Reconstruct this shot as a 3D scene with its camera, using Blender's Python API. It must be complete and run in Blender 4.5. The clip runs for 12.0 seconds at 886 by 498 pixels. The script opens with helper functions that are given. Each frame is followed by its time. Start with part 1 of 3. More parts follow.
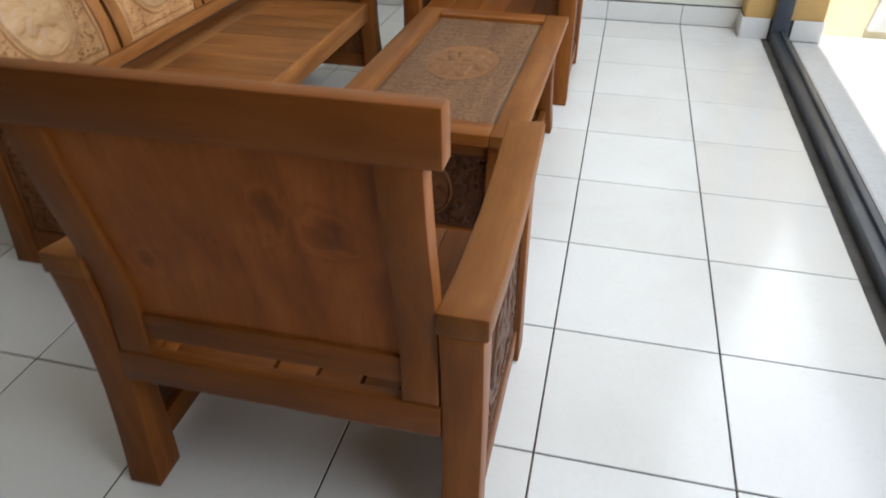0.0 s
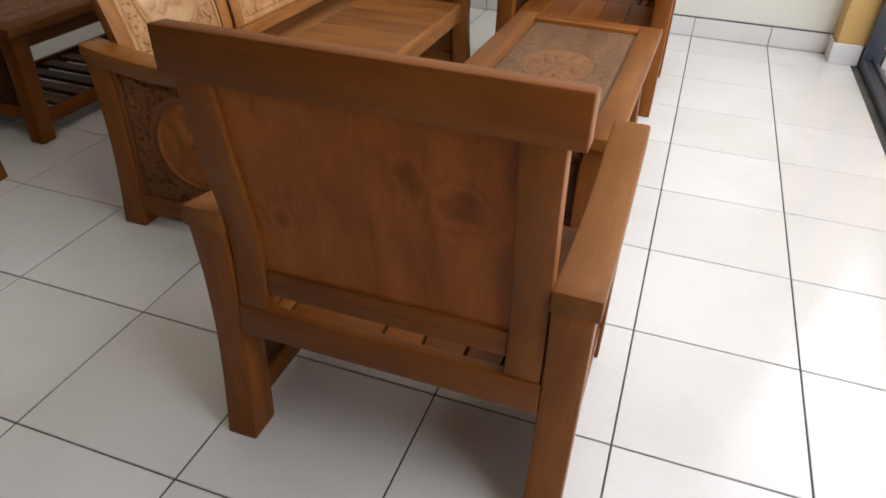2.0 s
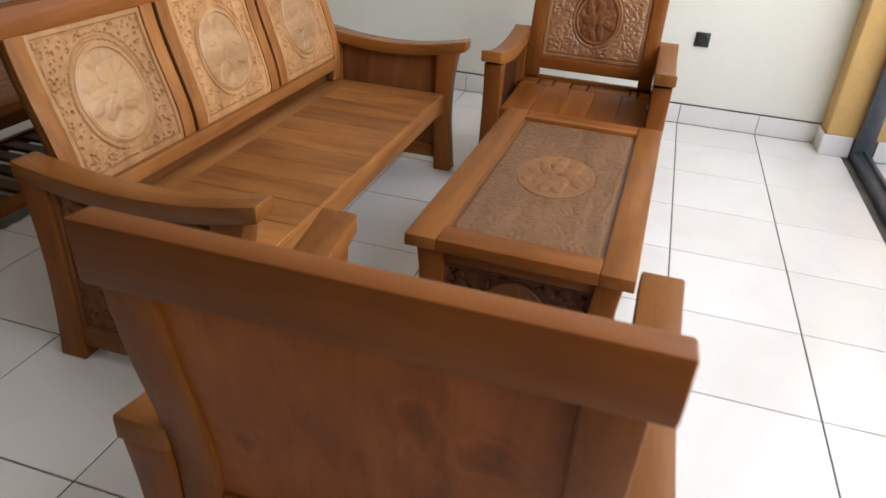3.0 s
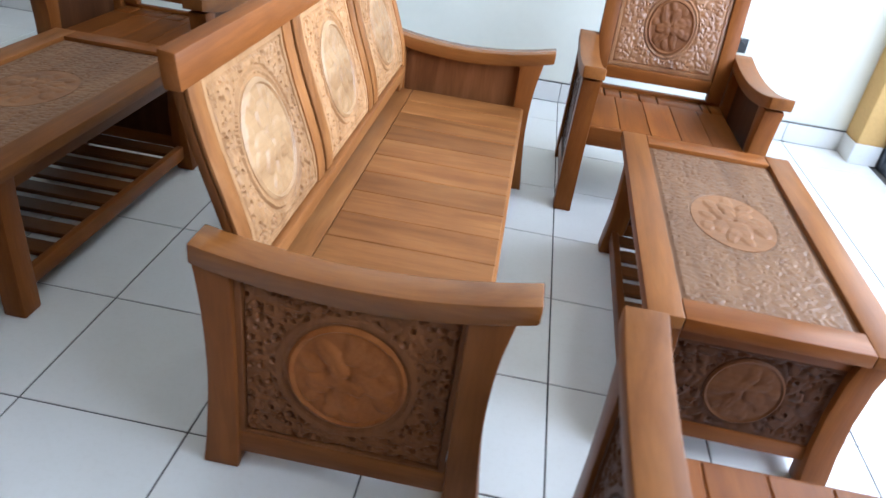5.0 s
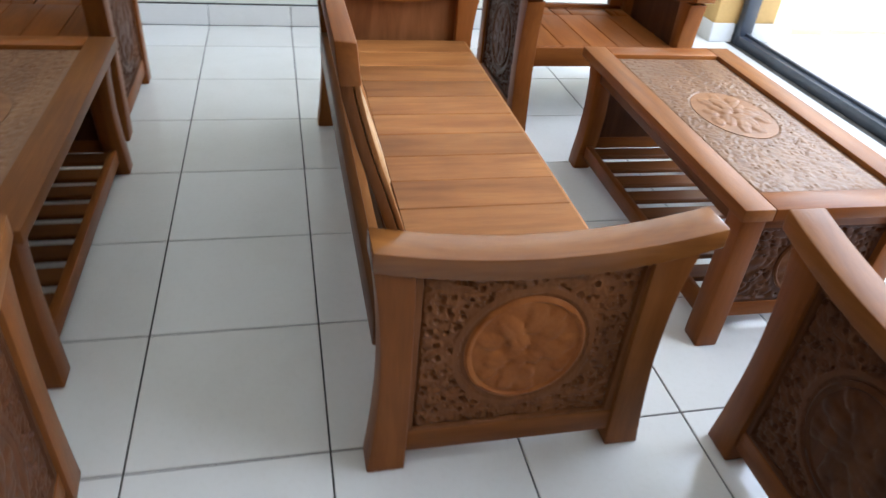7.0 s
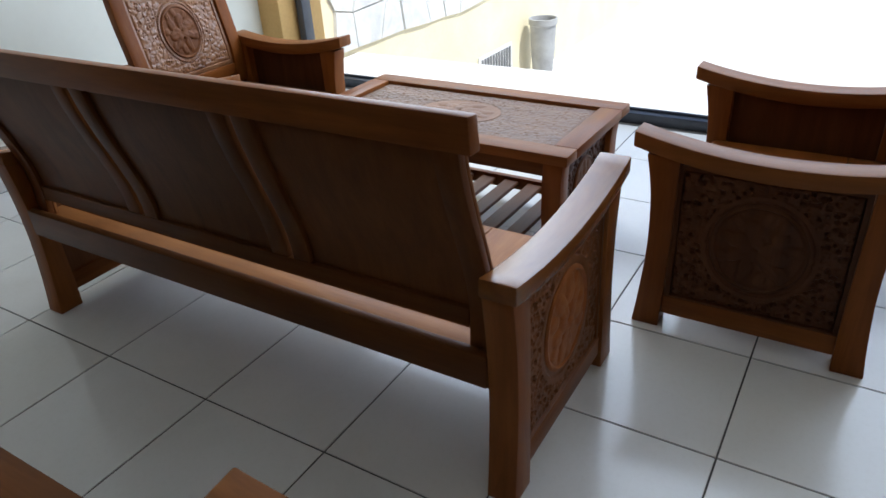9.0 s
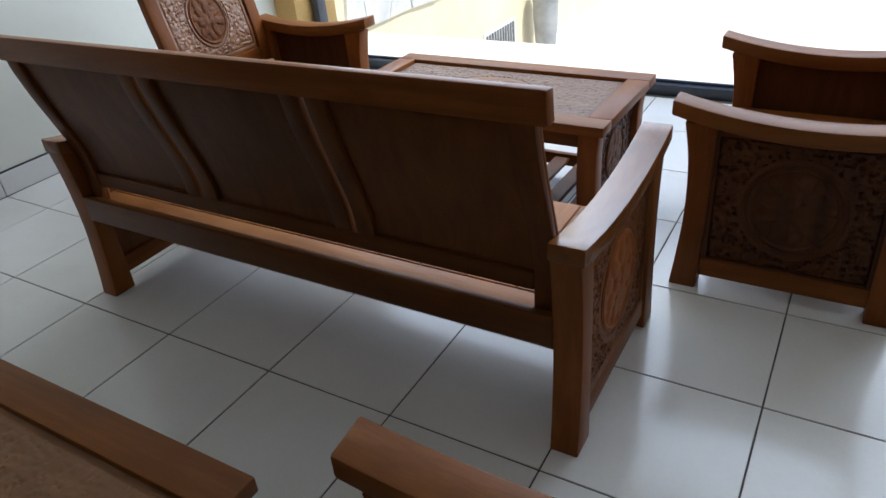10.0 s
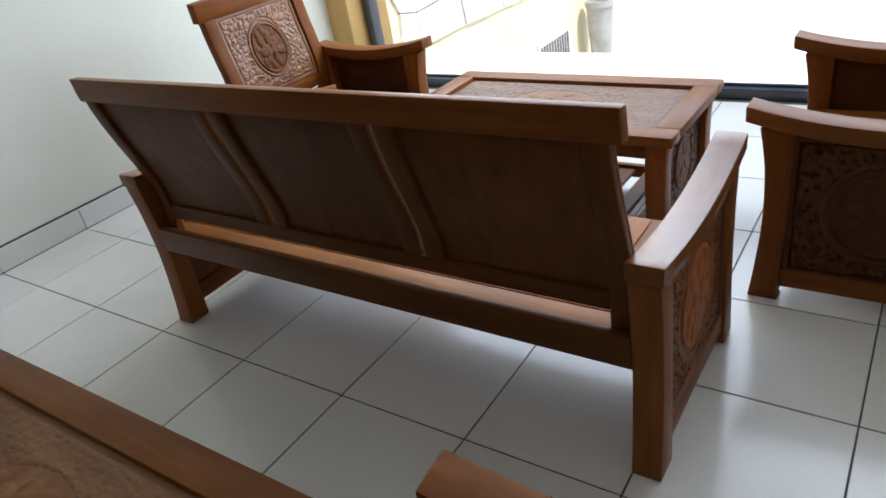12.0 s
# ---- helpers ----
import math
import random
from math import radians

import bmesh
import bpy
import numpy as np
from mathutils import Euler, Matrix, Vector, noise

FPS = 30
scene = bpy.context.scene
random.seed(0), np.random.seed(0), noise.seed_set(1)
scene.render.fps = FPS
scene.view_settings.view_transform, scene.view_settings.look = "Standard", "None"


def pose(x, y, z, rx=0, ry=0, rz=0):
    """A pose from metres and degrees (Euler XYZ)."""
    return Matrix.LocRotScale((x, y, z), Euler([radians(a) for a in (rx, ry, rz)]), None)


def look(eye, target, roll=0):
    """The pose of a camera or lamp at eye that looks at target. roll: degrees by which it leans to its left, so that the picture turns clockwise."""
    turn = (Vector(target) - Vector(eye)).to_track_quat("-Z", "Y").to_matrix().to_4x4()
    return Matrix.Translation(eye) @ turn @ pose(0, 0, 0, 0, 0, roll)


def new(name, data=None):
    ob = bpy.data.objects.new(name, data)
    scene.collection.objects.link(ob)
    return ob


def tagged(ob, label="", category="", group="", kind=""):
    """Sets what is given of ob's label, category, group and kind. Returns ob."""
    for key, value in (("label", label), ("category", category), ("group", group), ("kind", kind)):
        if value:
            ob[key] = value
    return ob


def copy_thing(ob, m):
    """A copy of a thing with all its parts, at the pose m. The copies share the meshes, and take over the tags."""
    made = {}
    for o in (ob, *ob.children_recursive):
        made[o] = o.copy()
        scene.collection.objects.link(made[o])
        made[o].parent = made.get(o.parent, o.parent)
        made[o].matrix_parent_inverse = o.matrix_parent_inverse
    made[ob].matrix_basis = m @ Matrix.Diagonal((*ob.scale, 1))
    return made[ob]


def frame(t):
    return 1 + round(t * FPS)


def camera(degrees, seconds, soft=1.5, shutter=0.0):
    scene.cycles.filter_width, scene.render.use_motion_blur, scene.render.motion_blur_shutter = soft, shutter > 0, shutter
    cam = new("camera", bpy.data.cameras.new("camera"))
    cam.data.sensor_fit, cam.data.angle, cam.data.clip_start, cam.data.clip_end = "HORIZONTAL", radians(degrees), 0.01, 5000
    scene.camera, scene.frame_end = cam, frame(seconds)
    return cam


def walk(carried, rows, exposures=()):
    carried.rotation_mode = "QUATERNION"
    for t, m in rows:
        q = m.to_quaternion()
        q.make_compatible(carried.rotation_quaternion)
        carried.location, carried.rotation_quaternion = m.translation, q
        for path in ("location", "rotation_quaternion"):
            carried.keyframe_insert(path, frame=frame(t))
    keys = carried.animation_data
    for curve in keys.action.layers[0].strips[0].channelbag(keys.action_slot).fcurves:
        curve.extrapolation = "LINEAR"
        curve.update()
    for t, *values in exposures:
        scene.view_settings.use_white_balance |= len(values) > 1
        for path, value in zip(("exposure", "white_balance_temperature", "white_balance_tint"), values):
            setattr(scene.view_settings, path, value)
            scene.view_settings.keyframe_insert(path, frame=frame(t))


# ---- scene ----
import functools

cam = camera(64.6, 12.0, shutter=0.4)
PATH = [
    (0, (0.044, -0.975, 1.172), (-0.344, 0.626, 0.037), -0.1),
    (0.5, (0.023, -1.017, 1.142), (-0.386, 0.526, -0.062), 1.7),
    (1, (0.011, -1.061, 1.15), (-0.374, 0.489, -0.055), 2.6),
    (1.5, (-0.004, -1.076, 1.156), (-0.468, 0.466, -0.03), 2.2),
    (2, (-0.04, -1.076, 1.168), (-0.558, 0.498, 0.047), 2.3),
    (2.5, (-0.094, -0.982, 1.201), (-0.51, 0.672, 0.158), 4.4),
    (3, (-0.201, -0.793, 1.216), (-0.661, 0.883, 0.227), 3.9),
    (3.5, (-0.307, -0.699, 1.222), (-0.771, 0.968, 0.218), 5.9),
    (3.7, (-0.369, -0.685, 1.217), (-0.814, 1.003, 0.241), 5.8),
    (5.3, (-1.157, -0.638, 1.227), (-1.165, 1.037, 0.134), 6.4),
    (5.5, (-1.232, -0.686, 1.223), (-1.127, 0.948, 0.074), 3.6),
    (6, (-1.351, -0.774, 1.202), (-1.016, 0.855, 0.092), 4.6),
    (6.5, (-1.483, -0.776, 1.196), (-1.168, 0.891, 0.135), 7.6),
    (7, (-1.656, -0.552, 1.189), (-1.235, 1.032, 0.042), 5.6),
    (7.5, (-1.85, -0.431, 1.194), (-1.014, 1.066, 0.164), 2.4),
    (7.7, (-1.95, -0.397, 1.203), (-0.943, 0.986, 0.166), 1.0),
    (9.3, (-2.496, -0.079, 1.211), (-1.008, 0.814, 0.216), -4.1),
    (9.5, (-2.513, -0.065, 1.238), (-1.022, 0.803, 0.227), -4.2),
    (10, (-2.589, -0.039, 1.241), (-1.148, 0.885, 0.207), -5.6),
    (10.5, (-2.601, -0.03, 1.233), (-1.13, 0.859, 0.21), -4.9),
    (11, (-2.565, -0.014, 1.251), (-1.101, 0.755, 0.126), -5.6),
    (11.5, (-2.568, -0.024, 1.255), (-1.169, 0.94, 0.2), -9.4),
    (12, (-2.581, -0.006, 1.254), (-1.208, 1.066, 0.271), -10.2),
]
walk(cam, [(t, look(eye, target, roll)) for t, eye, target, roll in PATH],
     [(0, 0.13, 6300, 10), (0.5, -0.01, 6300, 10), (1.5, 0.03, 6500, 12), (2.0, 0.26, 6750, 16), (3.0, 0.34, 6650, 16), (3.5, 0.49, 6150, 12), (5.3, 1.29, 5300, 10),
      (6.5, 1.05, 5450, 10), (7.0, 1.24, 5650, 10), (7.5, 0.94, 5650, 10), (9.3, 0.19, 5700, 10), (10.5, 0.22, 5750, 10), (11.2, 0.33, 5850, 10), (12, 0.47, 5950, 10)])

# ---- daylight ----
world = bpy.data.worlds.new("sky")
scene.world = world
world.use_nodes = True
wn = world.node_tree.nodes
sky = wn.new("ShaderNodeTexSky")
sky.sky_type, sky.sun_disc = "NISHITA", False
sky.sun_elevation, sky.sun_rotation = radians(58), radians(178)
world.node_tree.links.new(sky.outputs[0], wn["Background"].inputs[0])
wn["Background"].inputs[1].default_value = 0.15

sun = new("sun", bpy.data.lights.new("sun", "SUN"))
sun.data.energy, sun.data.angle, sun.data.color = 5.0, radians(0.5), (1.0, 0.95, 0.86)
sun.matrix_world = look((0, 0, 10), (-0.2, 5.5, 0))

# daylight falling in through the upper part of the shop front
sky_lamp = new("sky_lamp", bpy.data.lights.new("sky_lamp", "AREA"))
sky_lamp.data.shape, sky_lamp.data.size, sky_lamp.data.size_y = "RECTANGLE", 4.0, 1.8
sky_lamp.data.energy, sky_lamp.data.color = 88, (0.90, 0.955, 1.0)
sky_lamp.matrix_world = look((1.0, 0.8, 1.92), (-2.0, 0.8, 1.35))


# ---- materials ----
def material(name, rough=0.5, coat=0.0, metal=0.0):
    m = bpy.data.materials.new(name)
    m.use_nodes = True
    b = m.node_tree.nodes["Principled BSDF"]
    b.inputs["Roughness"].default_value = rough
    b.inputs["Coat Weight"].default_value = coat
    b.inputs["Coat Roughness"].default_value = 0.25
    b.inputs["Metallic"].default_value = metal
    return m, m.node_tree.nodes, m.node_tree.links, b


def ramp(nodes, stops):
    r = nodes.new("ShaderNodeValToRGB")
    while len(r.color_ramp.elements) < len(stops):
        r.color_ramp.elements.new(0.5)
    for e, (p, c) in zip(r.color_ramp.elements, stops):
        e.position, e.color = p, (*c, 1)
    return r


def noise_node(nodes, links, vec, scale, detail=4, rough=0.6, dist=0.0):
    n = nodes.new("ShaderNodeTexNoise")
    n.inputs["Scale"].default_value, n.inputs["Detail"].default_value = scale, detail
    n.inputs["Roughness"].default_value, n.inputs["Distortion"].default_value = rough, dist
    links.new(vec, n.inputs["Vector"])
    return n


def mixed(nodes, links, kind, fac, a, b):
    x = nodes.new("ShaderNodeMix")
    x.data_type, x.blend_type = "RGBA", kind
    for s, v in ((x.inputs[0], fac), (x.inputs[6], a), (x.inputs[7], b)):
        if isinstance(v, (float, int)):
            s.default_value = v
        elif isinstance(v, tuple):
            s.default_value = (*v, 1)
        else:
            links.new(v, s)
    return x.outputs[2]


def bumped(nodes, links, b, height, strength, distance):
    u = nodes.new("ShaderNodeBump")
    u.inputs["Strength"].default_value, u.inputs["Distance"].default_value = strength, distance
    links.new(height, u.inputs["Height"])
    links.new(u.outputs[0], b.inputs["Normal"])


def wood(name, axis, dark, mid, light, rough=0.36, coat=0.25, seed=0.0):
    """Varnished teak with its grain along one axis of the thing."""
    m, n, l, b = material(name, rough, coat * 0.1)
    b.inputs["Specular IOR Level"].default_value = 0.13
    tc, info = n.new("ShaderNodeTexCoord"), n.new("ShaderNodeObjectInfo")
    add = n.new("ShaderNodeVectorMath")
    add.operation = "MULTIPLY_ADD"
    l.new(info.outputs["Random"], add.inputs[0])
    add.inputs[1].default_value = (3.1, 5.3, 4.7)
    l.new(tc.outputs["Object"], add.inputs[2])
    mp = n.new("ShaderNodeMapping")
    mp.inputs["Scale"].default_value = [0.09 if i == axis else 1.0 for i in range(3)]
    mp.inputs["Location"].default_value = (seed, seed * 0.7, seed * 1.3)
    l.new(add.outputs[0], mp.inputs["Vector"])
    broad = noise_node(n, l, mp.outputs[0], 14, 3, 0.5, 1.2)
    fine = noise_node(n, l, mp.outputs[0], 130, 5, 0.65, 0.3)
    patch = noise_node(n, l, add.outputs[0], 3.2, 3, 0.6)
    c1 = ramp(n, ((0.12, dark), (0.5, mid), (0.92, light)))
    l.new(broad.outputs[0], c1.inputs[0])
    c2 = ramp(n, ((0.3, (0.62, 0.58, 0.55)), (0.6, (1.0, 1.0, 1.0))))
    l.new(fine.outputs[0], c2.inputs[0])
    c3 = ramp(n, ((0.25, (0.72, 0.66, 0.62)), (0.7, (1.12, 1.1, 1.05))))
    l.new(patch.outputs[0], c3.inputs[0])
    col = mixed(n, l, "MULTIPLY", 0.38, c1.outputs[0], c2.outputs[0])
    col = mixed(n, l, "MULTIPLY", 0.8, col, c3.outputs[0])
    hsv = n.new("ShaderNodeHueSaturation")
    mr = n.new("ShaderNodeMapRange")
    mr.inputs["To Min"].default_value, mr.inputs["To Max"].default_value = 0.85, 1.15
    l.new(info.outputs["Random"], mr.inputs["Value"])
    l.new(mr.outputs[0], hsv.inputs["Value"])
    l.new(col, hsv.inputs["Color"])
    l.new(hsv.outputs[0], b.inputs["Base Color"])
    rr = n.new("ShaderNodeMapRange")
    rr.inputs["To Min"].default_value, rr.inputs["To Max"].default_value = rough - 0.03, rough + 0.08
    l.new(patch.outputs[0], rr.inputs["Value"])
    l.new(rr.outputs[0], b.inputs["Roughness"])
    bumped(n, l, b, fine.outputs[0], 0.25, 0.0015)
    return m


TEAK = ((0.125, 0.036, 0.0068), (0.21, 0.067, 0.0125), (0.285, 0.103, 0.021))
FRAME = ((0.145, 0.044, 0.0095), (0.245, 0.083, 0.018), (0.335, 0.130, 0.031))
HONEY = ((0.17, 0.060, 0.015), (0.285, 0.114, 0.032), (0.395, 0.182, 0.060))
# Same teak darkened: shade of the bench back and table undersides, as colour.
SHADED = ((0.085, 0.029, 0.008), (0.145, 0.051, 0.013), (0.20, 0.078, 0.021))
# Stained carving, darkened further for the shade on the armchairs' outer sides.
SHADED_FIELD = ((0.046, 0.016, 0.006), (0.085, 0.031, 0.011), (0.13, 0.053, 0.021))
teak = [wood("teak_" + a, i, *TEAK, seed=i * 2.0) for i, a in enumerate("xyz")]
frame_teak = [wood("frame_teak_" + a, i, *FRAME, seed=5 + i * 2.0) for i, a in enumerate("xyz")]
shaded_teak = [wood("shaded_teak_" + a, i, *SHADED, seed=61 + i * 2.0) for i, a in enumerate("xyz")]
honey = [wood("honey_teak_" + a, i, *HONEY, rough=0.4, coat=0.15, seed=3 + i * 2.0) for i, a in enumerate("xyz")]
polished = wood("polished_teak", 1, (0.135, 0.045, 0.010), (0.225, 0.082, 0.018), (0.30, 0.122, 0.030), rough=0.21, coat=0.5, seed=30)
polished.node_tree.nodes["Principled BSDF"].inputs["Coat Roughness"].default_value = 0.18
polished.node_tree.nodes["Principled BSDF"].inputs["Specular IOR Level"].default_value = 0.36
satin = wood("satin_teak", 1, (0.135, 0.045, 0.010), (0.225, 0.082, 0.018), (0.30, 0.122, 0.030), rough=0.40, coat=0.1, seed=52)
satin.node_tree.nodes["Principled BSDF"].inputs["Specular IOR Level"].default_value = 0.16
# Armchair back carving, lightened in colour for the haze over the far chair.
hazed_field = wood("hazed_carved_teak", 2, (0.18, 0.076, 0.031), (0.29, 0.135, 0.057), (0.40, 0.205, 0.095), rough=0.28, coat=0.5, seed=33)
hazed_field.node_tree.nodes["Principled BSDF"].inputs["Specular IOR Level"].default_value = 0.5
# Bench front medallions: window light and highlights are part of this colour.
lit_bloom = wood("lit_medallion_teak", 0, (0.32, 0.165, 0.07), (0.46, 0.27, 0.125), (0.58, 0.37, 0.19), rough=0.33, coat=0.3, seed=36)
lit_bloom.node_tree.nodes["Principled BSDF"].inputs["Specular IOR Level"].default_value = 0.28
bench_field = wood("bench_side_carved_teak", 2, (0.115, 0.040, 0.0125), (0.20, 0.075, 0.024), (0.285, 0.118, 0.043), rough=0.42, coat=0.2, seed=45)
bench_bloom = wood("bench_side_medallion_teak", 0, (0.18, 0.055, 0.012), (0.30, 0.098, 0.023), (0.39, 0.145, 0.04), rough=0.42, coat=0.1, seed=48)
shaded_field = wood("carved_teak", 2, *SHADED_FIELD, rough=0.42, coat=0.2, seed=9)
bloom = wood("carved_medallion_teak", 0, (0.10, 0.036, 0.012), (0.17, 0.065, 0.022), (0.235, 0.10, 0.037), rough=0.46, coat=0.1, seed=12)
# Bench front carving, base colour raised for the window light falling on it.
lit_field = wood("lit_carved_teak", 2, (0.26, 0.128, 0.052), (0.42, 0.225, 0.096), (0.55, 0.32, 0.155), rough=0.42, coat=0.2, seed=15)
top_bloom = wood("table_medallion_teak", 0, (0.165, 0.070, 0.027), (0.26, 0.118, 0.047), (0.35, 0.17, 0.075), rough=0.42, coat=0.1, seed=41)
top_field = wood("table_carved_teak", 1, (0.115, 0.053, 0.024), (0.19, 0.095, 0.045), (0.26, 0.14, 0.07), rough=0.36, coat=0.0, seed=18)

for m in (top_field, top_bloom):
    m.node_tree.nodes["Principled BSDF"].inputs["Specular IOR Level"].default_value = 0.18


def knotty():
    """Plain teak board with dark knots and swirls."""
    m = wood("knotty_teak", 2, (0.15, 0.039, 0.0075), (0.265, 0.078, 0.0135), (0.365, 0.122, 0.025), rough=0.4, seed=21)
    n, l = m.node_tree.nodes, m.node_tree.links
    b = n["Principled BSDF"]
    col = b.inputs["Base Color"].links[0].from_socket
    tc = n.new("ShaderNodeTexCoord")
    warp = noise_node(n, l, tc.outputs["Object"], 7, 3, 0.6, 0.8)
    add = n.new("ShaderNodeVectorMath")
    add.operation = "MULTIPLY_ADD"
    l.new(warp.outputs[1], add.inputs[0])
    add.inputs[1].default_value = (0.09, 0.09, 0.16)
    l.new(tc.outputs["Object"], add.inputs[2])
    swirl = None
    for place, squash in (((0.055, 0.0, 0.715), (1.0, 0.0, 0.55)), ((0.135, 0.0, 0.66), (0.6, 0.0, 1.0)), ((-0.16, 0.0, 0.56), (1.2, 0.0, 0.7))):
        away, wide, far = n.new("ShaderNodeVectorMath"), n.new("ShaderNodeVectorMath"), n.new("ShaderNodeVectorMath")
        away.operation, wide.operation, far.operation = "SUBTRACT", "MULTIPLY", "LENGTH"
        l.new(add.outputs[0], away.inputs[0])
        away.inputs[1].default_value = (place[0] + 0.045, place[1], place[2] + 0.08)
        l.new(away.outputs[0], wide.inputs[0])
        wide.inputs[1].default_value = squash
        l.new(wide.outputs[0], far.inputs[0])
        if swirl is None:
            swirl = far.outputs["Value"]
        else:
            least = n.new("ShaderNodeMath")
            least.operation = "MINIMUM"
            l.new(swirl, least.inputs[0])
            l.new(far.outputs["Value"], least.inputs[1])
            swirl = least.outputs[0]
    k = ramp(n, ((0.005, (0.25, 0.19, 0.16)), (0.018, (0.70, 0.62, 0.56)), (0.026, (1.35, 1.4, 1.4)), (0.036, (0.85, 0.8, 0.76)), (0.052, (1.2, 1.22, 1.22)), (0.09, (1.0, 1.0, 1.0))))
    l.new(swirl, k.inputs[0])
    l.new(mixed(n, l, "MULTIPLY", 0.45, col, k.outputs[0]), b.inputs["Base Color"])
    return m


knotted = knotty()


def ceramic():
    m, n, l, b = material("white_ceramic", 0.16, 0.0)
    tc, info = n.new("ShaderNodeTexCoord"), n.new("ShaderNodeObjectInfo")
    geo = n.new("ShaderNodeNewGeometry")
    cloud = noise_node(n, l, geo.outputs["Position"], 2.3, 5, 0.6, 0.4)
    speck = noise_node(n, l, geo.outputs["Position"], 70, 3, 0.6)
    c = ramp(n, ((0.25, (0.70, 0.68, 0.635)), (0.5, (0.755, 0.74, 0.70)), (0.75, (0.78, 0.765, 0.735))))
    l.new(cloud.outputs[0], c.inputs[0])
    tint = ramp(n, ((0.0, (0.94, 0.93, 0.91)), (1.0, (1.0, 1.0, 1.0))))
    l.new(info.outputs["Random"], tint.inputs[0])
    s = ramp(n, ((0.35, (0.93, 0.92, 0.9)), (0.5, (1, 1, 1))))
    l.new(speck.outputs[0], s.inputs[0])
    col = mixed(n, l, "MULTIPLY", 1.0, c.outputs[0], tint.outputs[0])
    l.new(mixed(n, l, "MULTIPLY", 0.3, col, s.outputs[0]), b.inputs["Base Color"])
    rr = n.new("ShaderNodeMapRange")
    b.inputs["Specular IOR Level"].default_value = 0.42
    rr.inputs["To Min"].default_value, rr.inputs["To Max"].default_value = 0.12, 0.20
    l.new(cloud.outputs[0], rr.inputs["Value"])
    l.new(rr.outputs[0], b.inputs["Roughness"])
    bumped(n, l, b, cloud.outputs[0], 0.06, 0.004)
    return m


def mottled(name, a, c, scale=3.0, rough=0.8, bump=0.15, dist=0.004, speck=0.7):
    """Paint, plaster, grout, stone: two tones at two scales."""
    m, n, l, b = material(name, rough)
    geo = n.new("ShaderNodeNewGeometry")
    big = noise_node(n, l, geo.outputs["Position"], scale, 5, 0.62, 0.5)
    small = noise_node(n, l, geo.outputs["Position"], scale * 28, 4, 0.6)
    k = ramp(n, ((0.3, a), (0.7, c)))
    l.new(big.outputs[0], k.inputs[0])
    s = ramp(n, ((0.3, (0.9, 0.9, 0.89)), (0.6, (1, 1, 1))))
    l.new(small.outputs[0], s.inputs[0])
    l.new(mixed(n, l, "MULTIPLY", speck, k.outputs[0], s.outputs[0]), b.inputs["Base Color"])
    bumped(n, l, b, small.outputs[0], bump, dist)
    return m


tile_mat = ceramic()
grout = mottled("grey_grout", (0.045, 0.042, 0.038), (0.11, 0.10, 0.09), 6, 0.9)
cream = mottled("cream_wall_paint", (0.70, 0.69, 0.59), (0.76, 0.755, 0.66), 1.1, 0.7, 0.03, 0.002, 0.15)
white_paint = mottled("white_ceiling_paint", (0.76, 0.75, 0.72), (0.82, 0.81, 0.79), 1.2, 0.8)
ochre = mottled("ochre_wall_paint", (0.56, 0.34, 0.11), (0.66, 0.42, 0.15), 2.0, 0.7, 0.1)
# Dark so that the unseen west wall returns little light.
low_bounce_wall = mottled("low_bounce_brown", (0.09, 0.065, 0.04), (0.13, 0.095, 0.06), 2.0, 0.7, 0.1)
yellow = mottled("pale_yellow_render", (0.66, 0.58, 0.37), (0.74, 0.66, 0.46), 1.6, 0.8, 0.2)
stone = mottled("pale_cladding_stone", (0.5, 0.5, 0.48), (0.72, 0.71, 0.68), 5.0, 0.85, 0.4, 0.01)
concrete = mottled("pale_concrete", (0.64, 0.63, 0.60), (0.74, 0.73, 0.70), 1.3, 0.85, 0.3, 0.01)
black_alu = mottled("black_painted_aluminium", (0.04, 0.048, 0.064), (0.075, 0.086, 0.108), 5.0, 0.35, 0.05)
black_plastic = mottled("black_plastic", (0.012, 0.012, 0.012), (0.025, 0.025, 0.025), 20, 0.4, 0.05)
pale_pot = mottled("pale_grey_cement", (0.30, 0.30, 0.29), (0.42, 0.42, 0.41), 6, 0.8, 0.2)
grey_metal = mottled("grey_metal", (0.12, 0.12, 0.12), (0.22, 0.22, 0.21), 8, 0.5, 0.1)


# ---- mesh helpers ----
def box(bm, x0, x1, y0, y1, z0, z1):
    v = [bm.verts.new((x, y, z)) for x in (x0, x1) for y in (y0, y1) for z in (z0, z1)]
    for f in ((0, 1, 3, 2), (4, 6, 7, 5), (0, 4, 5, 1), (2, 3, 7, 6), (0, 2, 6, 4), (1, 5, 7, 3)):
        bm.faces.new([v[i] for i in f])
    return bm


def boxed(*size):
    return box(bmesh.new(), *size)


def ribbon(a, c, x0, x1):
    """A solid between two curves in the (y, z) plane, from x0 to x1."""
    bm = bmesh.new()
    rows = [[bm.verts.new(p) for p in ((x0, *q), (x1, *q), (x1, *r), (x0, *r))] for q, r in zip(a, c)]
    for p, q in zip(rows, rows[1:]):
        for i in range(4):
            bm.faces.new((p[i], p[(i + 1) % 4], q[(i + 1) % 4], q[i]))
    bm.faces.new(rows[0][::-1])
    bm.faces.new(rows[-1])
    return bm


